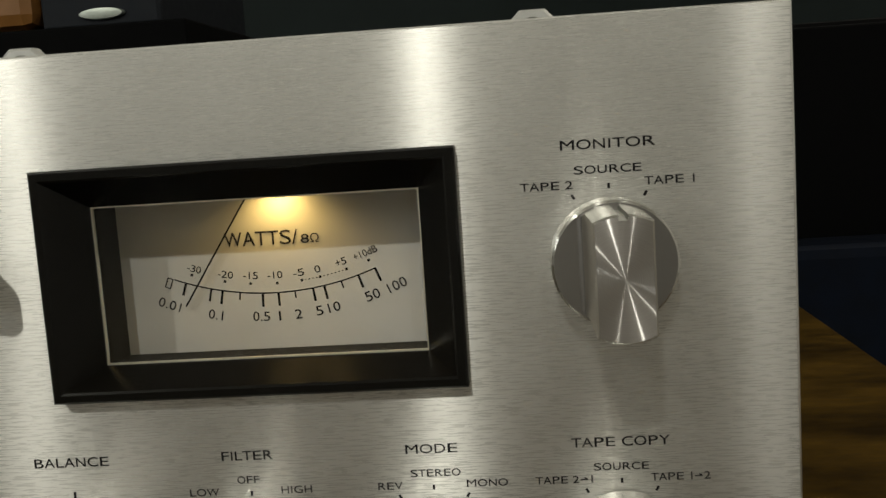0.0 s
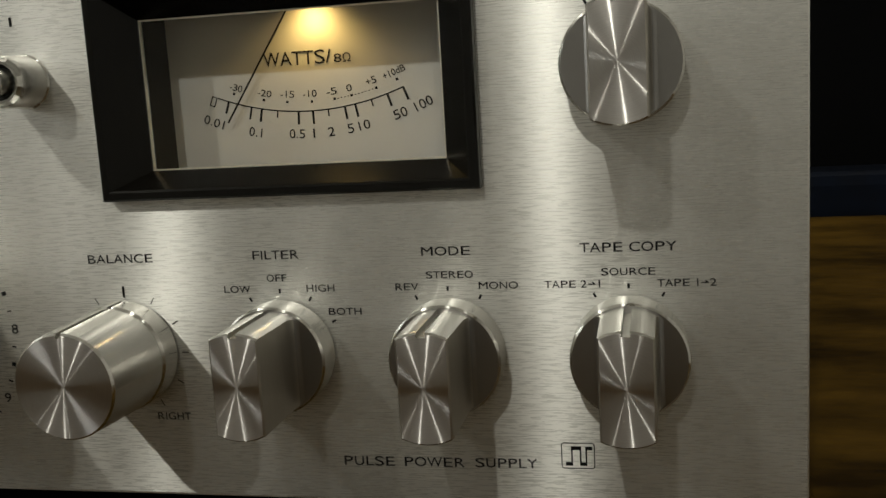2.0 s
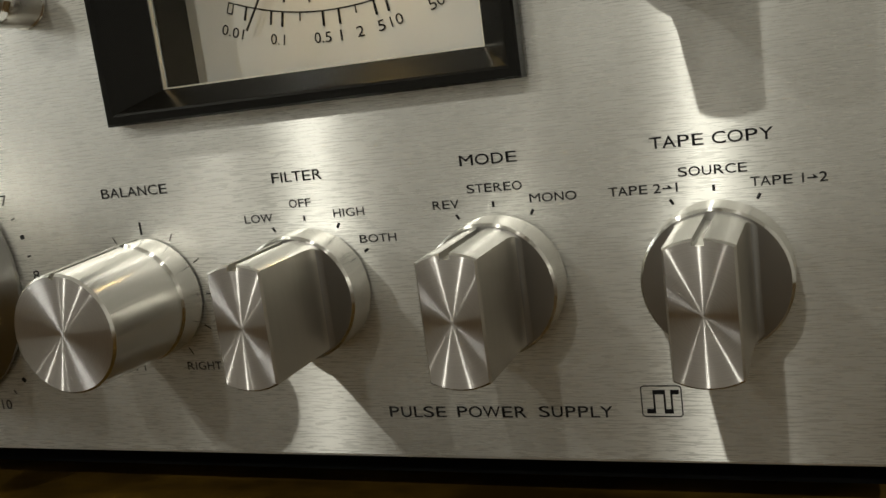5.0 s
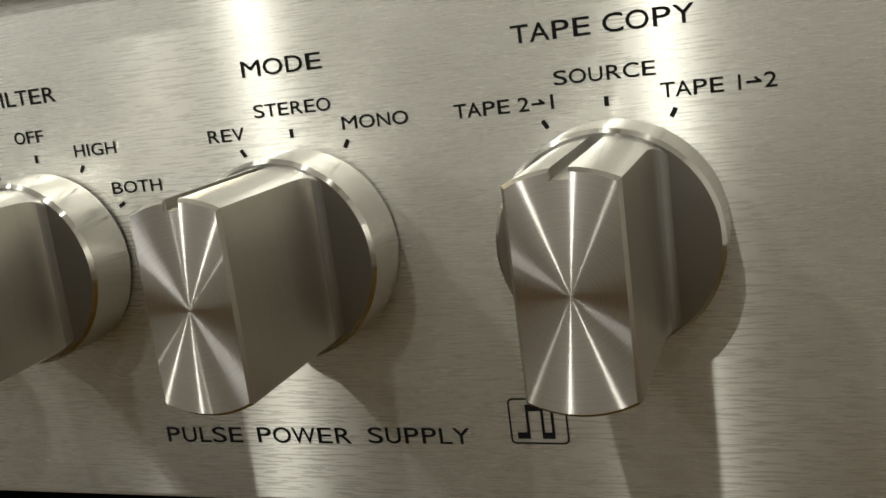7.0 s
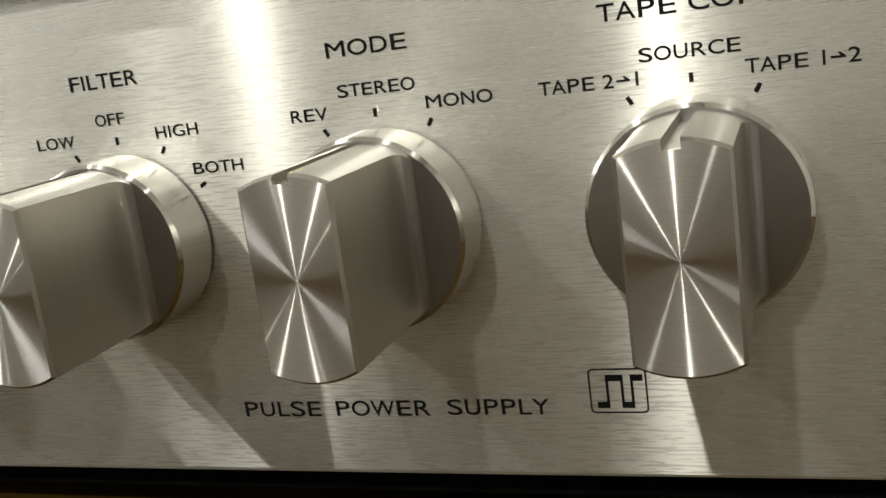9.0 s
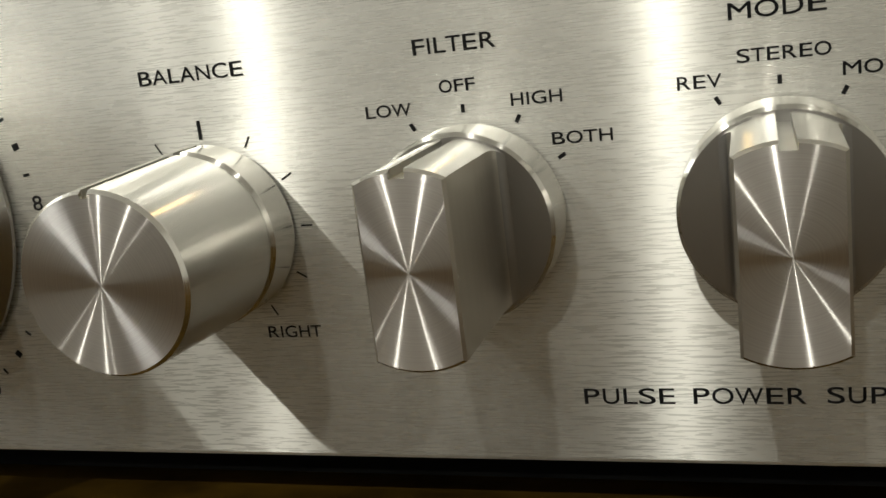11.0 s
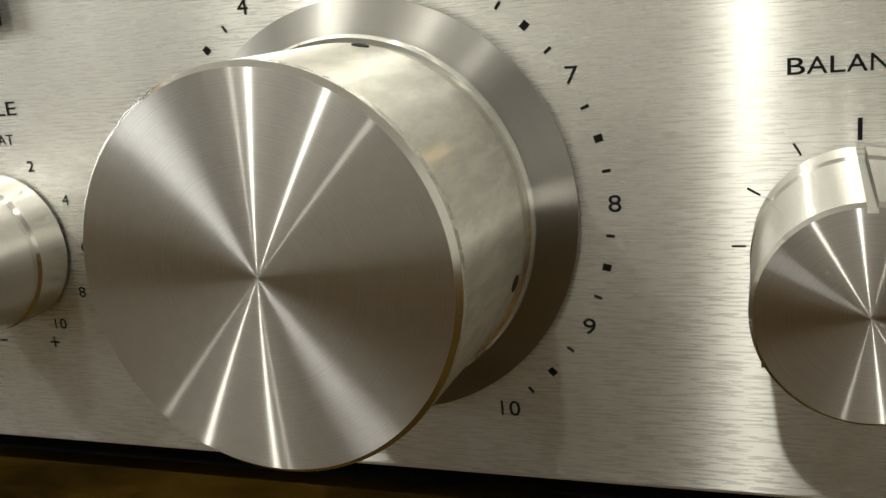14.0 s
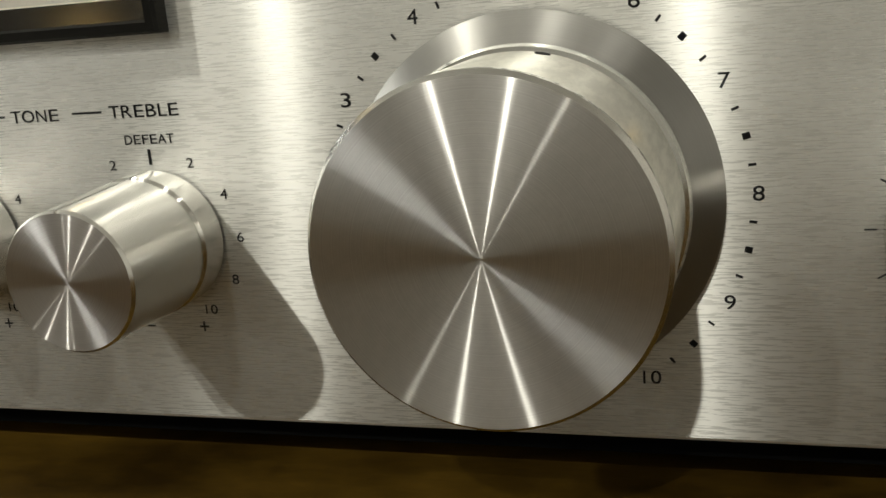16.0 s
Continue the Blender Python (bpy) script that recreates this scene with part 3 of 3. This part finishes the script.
def power_meter(shift):
    ox = -1.89 + shift
    origin = at(ox, 0, 1.18)
    x0, x1 = METERS[0][0] + shift, METERS[0][1] + shift
    wx0, wx1, wz0, wz1 = -2.79 + shift, -0.987 + shift, 0.722, 1.605
    loops = [ring_rect(x0, x1, MZ0, MZ1, -0.001, origin), ring_rect(x0, x1, MZ0, MZ1, -0.085, origin), ring_rect(x0 + 0.012, x1 - 0.012, MZ0 + 0.012, MZ1 - 0.012, -0.10, origin),
             ring_rect(x0 + 0.05, x1 - 0.05, MZ0 + 0.05, MZ1 - 0.05, -0.10, origin), ring_rect(x0 + 0.062, x1 - 0.062, MZ0 + 0.062, MZ1 - 0.062, -0.09, origin),
             ring_rect(wx0 - 0.004, wx1 + 0.004, wz0 - 0.004, wz1 + 0.004, 0.115, origin), ring_rect(wx0, wx1, wz0, wz1, 0.119, origin), ring_rect(wx0, wx1, wz0, wz1, 0.18, origin)]
    meter = part("power_meter", loft(loops, False), BLACK, amp, "lit power meter with a white scale in a deep black bezel", place=origin)
    # Pale metal strip stands in for light caught on the pane's edge.
    loops = [ring_rect(wx0 + d, wx1 - d, wz0 + d, wz1 - d, y, origin) for d, y in ((0.0, 0.128), (0.008, 0.128), (0.008, 0.15), (0.0, 0.15))]
    part("glass_edge_glint", loft(loops, False), GLINT, meter, "thin pale strip for the lit edge of the window pane", place=origin)
    # the case behind the window
    cx0, cx1, cz0, cz1 = wx0 - 0.02, wx1 + 0.02, wz0 - 0.03, 1.86
    bm = bmesh.new()
    for a in (ring_rect(cx0, cx1, cz0, cz1, 0.185, origin), ring_rect(cx0, cx1, cz0, cz1, 0.52, origin)):
        for p in a:
            bm.verts.new(p)
    back = list(bm.verts)
    for i in range(4):
        j = (i + 1) % 4
        bm.faces.new((back[i], back[j], back[j + 4], back[i + 4]))
    lip = [bm.verts.new(p) for p in ring_rect(wx0, wx1, wz0, wz1, 0.183, origin)]
    for i in range(4):
        j = (i + 1) % 4
        bm.faces.new((back[i], back[j], lip[j], lip[i]))
    part("case", bm, TUNNEL, meter, place=origin)
    card = bmesh.new()
    a, b = at(cx0, 0.502, cz0) - origin, at(cx1, 0.519, cz1) - origin
    block(card, a.x, b.x, a.y, b.y, a.z, b.z)
    part("scale_card", card, CARD, meter, "off-white scale card", place=origin)
    pane = bmesh.new()
    a, b = at(wx0 + 0.001, 0.152, wz0 + 0.001) - origin, at(wx1 - 0.001, 0.172, wz1 - 0.001) - origin
    block(pane, a.x, b.x, a.y, b.y, a.z, b.z)
    glass = part("window_pane", pane, GLASS, meter, "clear window pane", place=origin)
    glass.visible_shadow = False
    # scale
    y, ax = 0.500, ARC_X + shift
    arc = bmesh.new()
    a0, a1 = math.asin((-2.50 - ARC_X) / ARC_R), math.asin((-1.305 - ARC_X) / ARC_R)
    ring = []
    for i in range(41):
        a = a0 + (a1 - a0) * i / 40
        ring.append([arc.verts.new(at(ax + r * math.sin(a), y, ARC_Z - r * math.cos(a)) - origin) for r in (ARC_R - 0.004, ARC_R + 0.004)])
    for p, q in zip(ring, ring[1:]):
        arc.faces.new((p[0], q[0], q[1], p[1]))
    part("scale_arc", arc, INK, meter, place=origin)
    for tx, length, width in ((-2.429, 0.075, 0.014), (-2.281, 0.075, 0.012), (-2.215, 0.08, 0.014), (-2.112, 0.045, 0.008), (-1.978, 0.08, 0.014), (-1.885, 0.08, 0.014),
                              (-1.787, 0.042, 0.008), (-1.68, 0.078, 0.014), (-1.613, 0.08, 0.014), (-1.511, 0.042, 0.008), (-1.409, 0.078, 0.014), (-1.309, 0.082, 0.014)):
        a = math.asin((tx - ARC_X) / ARC_R)
        mark("scale_tick", ax, ARC_Z, ARC_R + length / 2, 180 - math.degrees(a), length, width, y, meter)
    a = math.asin((-2.505 - ARC_X) / ARC_R)
    for da, dr, length, width in ((0, 0.03, 0.06, 0.007), (-0.018, 0.03, 0.06, 0.007)):
        mark("scale_tick", ax, ARC_Z, ARC_R + dr, 180 - math.degrees(a + da), length, width, y, meter)
    mark("scale_tick", ax, ARC_Z, ARC_R + 0.058, 180 - math.degrees(a - 0.009), 0.006, 0.032, y, meter)
    mark("scale_tick", ax, ARC_Z, ARC_R + 0.001, 180 - math.degrees(a - 0.009), 0.006, 0.032, y, meter)
    for words, tx, r, w, h in (("0.01", -2.538, 0.15, 0.135, 0.056), ("0.1", -2.268, 0.148, 0.085, 0.056), ("0.5", -1.997, 0.137, 0.10, 0.056), ("1", -1.888, 0.137, 0.011, 0.056),
                               ("2", -1.776, 0.137, 0.042, 0.056), ("5", -1.652, 0.137, 0.042, 0.056), ("10", -1.564, 0.135, 0.072, 0.056), ("50", -1.335, 0.137, 0.088, 0.058), ("100", -1.188, 0.142, 0.115, 0.058)):
        a = math.asin((tx - ARC_X) / (ARC_R + r))
        z = ARC_Z - (ARC_R + r) * math.cos(a)
        lettering("scale_number", words, tx + shift - w / 2, tx + shift + w / 2, z - h / 2, z + h / 2, y, meter, -a, weight=0.0002)
    for words, tx, z, w in (("-30", -2.372, 1.173, 0.082), ("-20", -2.189, 1.130, 0.09), ("-15", -2.041, 1.116, 0.088), ("-10", -1.897, 1.112, 0.088),
                            ("-5", -1.757, 1.118, 0.065), ("0", -1.645, 1.133, 0.034), ("+5", -1.505, 1.168, 0.065), ("+10dB", -1.36, 1.212, 0.145)):
        a = math.asin((tx - ARC_X) / ARC_R)
        lettering("decibel_number", words, tx + shift - w / 2, tx + shift + w / 2, z - 0.008, z + 0.034, y, meter, -a * 1.05, weight=0.0001)
    for tx in (-2.389, -2.196, -2.045, -1.887, -1.741, -1.632, -1.475, -1.343):
        a = math.asin((tx - ARC_X) / (ARC_R - 0.058))
        mark("scale_dot", ax, ARC_Z, ARC_R - 0.056, 180 - math.degrees(a), 0.015, 0.015, y, meter)
    for i in range(1, 12):
        tx = -1.741 + (-1.475 + 1.741) * i / 12
        a = math.asin((tx - ARC_X) / (ARC_R - 0.056))
        mark("scale_dot", ax, ARC_Z, ARC_R - 0.056, 180 - math.degrees(a), 0.005, 0.010, y, meter)
    lettering("unit_legend", "WATTS/", -2.178 + shift, -1.745 + shift, 1.300, 1.384, y, meter, weight=0.0004)
    lettering("unit_legend", "8\u03a9", -1.728 + shift, -1.622 + shift, 1.302, 1.357, y, meter, weight=0.0002)
    # needle
    p, q = at(-1.595 + shift, 0.455, 2.22) - origin, at(-2.425 + shift, 0.455, 0.975) - origin
    p = q + (p - q) * 0.66
    side = (q - p).normalized().cross(Vector((0, 1, 0))) * 0.0042 * U
    rod = bmesh.new()
    loop = [[c + side * s + Vector((0, d, 0)) * 0.005 * U for s, d in ((-1, -1), (1, -1), (1, 1), (-1, 1))] for c in (p, q)]
    a, b = ([rod.verts.new(v) for v in l] for l in loop)
    for i in range(4):
        rod.faces.new((a[i], a[(i + 1) % 4], b[(i + 1) % 4], b[i]))
    rod.faces.new(a), rod.faces.new(b)
    part("needle", rod, INK, meter, "thin black needle", place=origin)
    bulb = lamp("meter_lamp", "SPOT", at(-1.83 + shift, 0.405, 1.67), at(-1.83 + shift, 0.43, 0.5), 0.040, 0.004, (1.0, 0.66, 0.20))
    bulb.data.spot_size, bulb.data.spot_blend = radians(142), 0.7
    return meter


power_meter(0.0)
power_meter(-5.459)

# ---------------------------------------------------------------- print on the plate
for words, x0, x1, z0, z1 in (
        ("MONITOR", -0.236, 0.242, 1.754, 1.804), ("SOURCE", -0.172, 0.168, 1.628, 1.670), ("TAPE 2", -0.450, -0.182, 1.556, 1.598), ("TAPE 1", 0.179, 0.430, 1.556, 1.598),
        ("TAPE COPY", -0.256, 0.258, 0.190, 0.242), ("SOURCE", -0.145, 0.143, 0.060, 0.101), ("TAPE 2", -0.455, -0.225, -0.005, 0.036), ("1", -0.160, -0.152, -0.005, 0.036), ("TAPE 1", 0.152, 0.366, -0.005, 0.036), ("2", 0.427, 0.459, -0.005, 0.036),
        ("MODE", -1.140, -0.861, 0.190, 0.241), ("STEREO", -1.121, -0.852, 0.060, 0.101), ("REV", -1.302, -1.169, -0.006, 0.035), ("MONO", -0.822, -0.602, -0.005, 0.036),
        ("FILTER", -2.150, -1.866, 0.190, 0.241), ("OFF", -2.074, -1.950, 0.058, 0.100), ("LOW", -2.346, -2.182, -0.006, 0.036), ("HIGH", -1.834, -1.665, -0.006, 0.036), ("BOTH", -1.710, -1.513, -0.144, -0.103),
        ("BALANCE", -3.212, -2.786, 0.187, 0.240), ("RIGHT", -2.858, -2.640, -0.790, -0.744), ("LEFT", -3.300, -3.120, -0.790, -0.744),
        ("PULSE", -1.684, -1.377, -1.056, -0.998), ("POWER", -1.316, -0.959, -1.055, -0.997), ("SUPPLY", -0.896, -0.538, -1.052, -0.995),
        ("MM", -3.900, -3.825, 1.459, 1.507), ("TREBLE", -6.600, -6.243, 0.201, 0.258), ("TONE", -7.136, -6.872, 0.201, 0.258), ("DEFEAT", -6.542, -6.286, 0.078, 0.121)):
    lettering("legend", words, x0, x1, z0, z1, 0, plate)
for x0, x1 in ((-6.799, -6.640), (-7.330, -7.169)):
    mark("legend_rule", (x0 + x1) / 2, 0.232, 0, 90, x1 - x0, 0.010, 0, plate)
mark("legend_rule", -3.66, 1.64, 0, 90, 0.11, 0.009, 0, plate)
mark("legend_rule", -3.64, 1.812, 0, 90, 0.20, 0.009, 0, plate)
mark("legend_rule", -3.540, 1.788, 0, 0, 0.050, 0.009, 0, plate)
lettering("legend", "1", -3.546, -3.530, 1.615, 1.668, 0, plate)
for cx, cz, angles in ((0, KNOB_Z, (-30, 0, 30)), (-1, KNOB_Z, (-30, 0, 30)), (-2, KNOB_Z, (-30, 0, 30, 60)), (0, 1.197, (-30, 0, 30))):
    for angle in angles:
        mark("tick", cx, cz, 0.366, angle, 0.028, 0.013, 0, plate)
for angle in range(-150, 151, 30):
    mark("tick", -3.0, KNOB_Z, 0.366 if angle else 0.375, angle, 0.046 if angle else 0.07, 0.007 if angle else 0.014, 0, plate)
for n in range(41):
    value = n / 4
    angle = (value - 5) * 29.7
    if n % 4 == 0:
        a, w, h = radians(angle), 0.074 if value == 10 else (0.016 if value == 1 else 0.044), 0.060
        x, z = VX + 0.8965 * math.sin(a), VZ + 0.8965 * math.cos(a)
        lettering("volume_number", str(int(value)), x - w / 2, x + w / 2, z - h / 2, z + h / 2, 0, plate)
    elif n % 2 == 0:
        mark("volume_dot", VX, VZ, 0.8845, angle, 0.030, 0.026, 0, plate)
    else:
        mark("volume_dot", VX, VZ, 0.882, angle, 0.030, 0.011, 0, plate)
for cx in (-6.425, -7.535):
    mark("tick", cx, KNOB_Z, 0.382, 0, 0.072, 0.016, 0, plate)
    for k, words in enumerate(("2", "4", "6", "8", "10")):
        for sign in (-1, 1):
            a, w, h = radians(30 * (k + 1)) * sign, 0.062 if words == "10" else 0.034, 0.046
            x, z = cx + 0.403 * math.sin(a), KNOB_Z + 0.403 * math.cos(a)
            lettering("tone_number", words, x - w / 2, x + w / 2, z - h / 2, z + h / 2, 0, plate)
    mark("tone_sign", cx - 0.135, -0.80, 0, 90, 0.044, 0.009, 0, plate)
    mark("tone_sign", cx + 0.150, -0.80, 0, 90, 0.050, 0.009, 0, plate)
    mark("tone_sign", cx + 0.150, -0.80, 0, 0, 0.050, 0.009, 0, plate)


for ax in (-0.217, 0.380):
    bm = bmesh.new()
    bm.faces.new([bm.verts.new(Vector((x, 0, z)) * U) for x, z in ((0, -0.004), (0.040, -0.004), (0.040, 0.002), (0.024, 0.014), (0.020, 0.010), (0.026, 0.003), (0, 0.003))])
    part("legend_arrow", bm, INK, plate, place=at(ax, 0, 0.014) - Vector((0, 0.00006, 0)))


def pulse_badge():
    """A printed square-wave sign in a rounded box."""
    x0, x1, z0, z1, t = -0.401, -0.212, -1.048, -0.893, 0.006
    bm = bmesh.new()
    origin = at((x0 + x1) / 2, 0, (z0 + z1) / 2)

    def bar(a, b, c, d):
        bm.faces.new([bm.verts.new(at(x, 0, z) - origin) for x, z in ((a, c), (b, c), (b, d), (a, d))])

    r = 0.018
    outer, inner = [], []
    for cx, cz, s in ((x1 - r, z1 - r, 0), (x1 - r, z0 + r, 90), (x0 + r, z0 + r, 180), (x0 + r, z1 - r, 270)):
        for k in range(6):
            a = radians(s + 18 * k)
            outer.append(bm.verts.new(at(cx + r * math.sin(a), 0, cz + r * math.cos(a)) - origin))
            inner.append(bm.verts.new(at(cx + (r - t) * math.sin(a), 0, cz + (r - t) * math.cos(a)) - origin))
    for i in range(len(outer)):
        j = (i + 1) % len(outer)
        bm.faces.new((outer[i], outer[j], inner[j], inner[i]))
    lo, hi, thick, thin = z0 + 0.018, z1 - 0.022, 0.022, 0.009
    xs = (x0 + 0.024, x0 + 0.056, x0 + 0.104, x0 + 0.136, x0 + 0.176)
    bar(xs[0], xs[1] + thin, lo, lo + thick)
    bar(xs[1], xs[1] + thin, lo + thick, hi - thick)
    bar(xs[1], xs[2] + thin, hi - thick, hi)
    bar(xs[2], xs[2] + thin, lo + thick, hi - thick)
    bar(xs[2], xs[3] + thin, lo, lo + thick)
    bar(xs[3], xs[3] + thin, lo + thick, hi - thick)
    bar(xs[3], xs[4], hi - thick, hi)
    return part("pulse_badge", bm, INK, plate, "printed square-wave sign", place=origin - Vector((0, 0.00006, 0)))


pulse_badge()

# ---------------------------------------------------------------- things behind the amplifier
cab = tagged(empty("black_cabinet", (0.36, 0.80, 0)), "tall black lacquered cabinet standing behind the table", "cabinet")
bm = box(0.10, 0.95, 0.64, 1.05, 0.0, at(0, 0, 3.4).z, 0.004)
part("carcass", bm, BLACKBOX, cab)
for dx in (0.105, 0.5275):
    door = part("door", box(dx, dx + 0.4175, 0.6335, 0.6395, 0.04, at(0, 0, 3.3).z, 0.002), BLACKBOX, cab)
SHELF = at(0, 0, 4.24).z
rack = tagged(empty("rack_shelf", (-0.45, 0.70, 0)), "black open rack shelf standing behind the table", "shelf")
part("board", box(-0.80, at(-6.75, 0, 0).x, 0.575, 0.90, SHELF - 0.03, SHELF, 0.002), BLACKBOX, rack)
part("apron", box(-0.79, at(-6.8, 0, 0).x, 0.585, 0.60, SHELF - 0.085, SHELF - 0.0305, 0.001), STEEL, rack)
for px in (-0.785, at(-6.95, 0, 0).x):
    for py in (0.60, 0.88):
        part("upright", box(px - 0.012, px + 0.012, py - 0.012, py + 0.012, 0, SHELF - 0.031, 0.001), STEEL, rack)

speaker = tagged(empty("loudspeaker", (at(-8.6, 0, 0).x, 0.70, SHELF)), "charcoal loudspeaker with a silver oval badge on the shelf", "loudspeaker")
sx0, sx1 = at(-9.98, 0, 0).x, at(-7.48, 0, 0).x
part("cabinet", box(sx0, sx1, 0.605, 0.86, SHELF, SHELF + 0.20, 0.004), GREYBOX, speaker)
bm = lathe([(0, 0.0), (0.48 * U, 0.0), (0.48 * U, -0.0015), (0.44 * U, -0.004), (0, -0.005)], 48)
for v in bm.verts:
    v.co.z *= 0.24
part("badge", bm, SILVER, speaker, "silver oval badge", smooth=True, place=(at(-8.70, 0, 0).x, 0.605, at(0, 0, 4.53).z))

radio = tagged(empty("table_radio", (at(-11.2, 0, 0).x, 0.70, SHELF)), "orange-brown wooden radio with a dark dial on the shelf", "radio")
rx0, rx1 = at(-13.4, 0, 0).x, at(-10.05, 0, 0).x
bm = box(rx0, rx1, 0.600, 0.80, SHELF + 0.004, SHELF + 0.15, 0.012)
part("case", bm, OAK, radio, "orange-brown wooden case")
part("dial", box(rx0 + 0.02, rx1 - 0.028, 0.597, 0.603, SHELF + 0.026, SHELF + 0.13, 0.004), BLACK, radio, "dark dial window")
part("dial_strip", box(rx0 + 0.03, rx1 - 0.036, 0.595, 0.598, SHELF + 0.044, SHELF + 0.06, 0.001), SILVER, radio, "pale dial strip")
for fx in (rx0 + 0.03, rx1 - 0.03):
    part("foot", box(fx - 0.01, fx + 0.01, 0.62, 0.78, SHELF, SHELF + 0.0045), RUBBER, radio)


def octagon_ring(cx, cy):
    """A flat-sided bright ring standing on the amplifier's cover."""
    r0, r1 = 0.262, 0.182
    flat = math.cos(radians(22.5))
    centre = at(cx, cy, 2.282 + r0 * flat)
    loops = []
    for r, y in ((r1, 0), (r0 - 0.022, 0), (r0, 0.022), (r0, 0.14), (r0 - 0.022, 0.162), (r1, 0.162), (r1, 0)):
        loop = []
        for k in range(48):
            a = 7.5 * k
            reach = r if r == r1 else r * flat / math.cos(radians((a + 22.5) % 45 - 22.5))
            loop.append(Vector((reach * math.sin(radians(a)), y - 0.081, reach * math.cos(radians(a)))) * U)
        loops.append(loop)
    ring = part("metal_ring", loft(loops, False), RING, place=centre)
    return tagged(ring, "bright octagonal metal ring standing on the amplifier cover", "ring", "rings on the cover")


octagon_ring(-0.30, 3.0)
octagon_ring(-4.50, 3.0)

cloth = tagged(part("cloth_bale", box(0.0, 0.9, 0.57, 0.632, 0.0, at(0, 0, -0.85).z, 0.01), NAVY), "navy cloth covered box behind the table", "box")
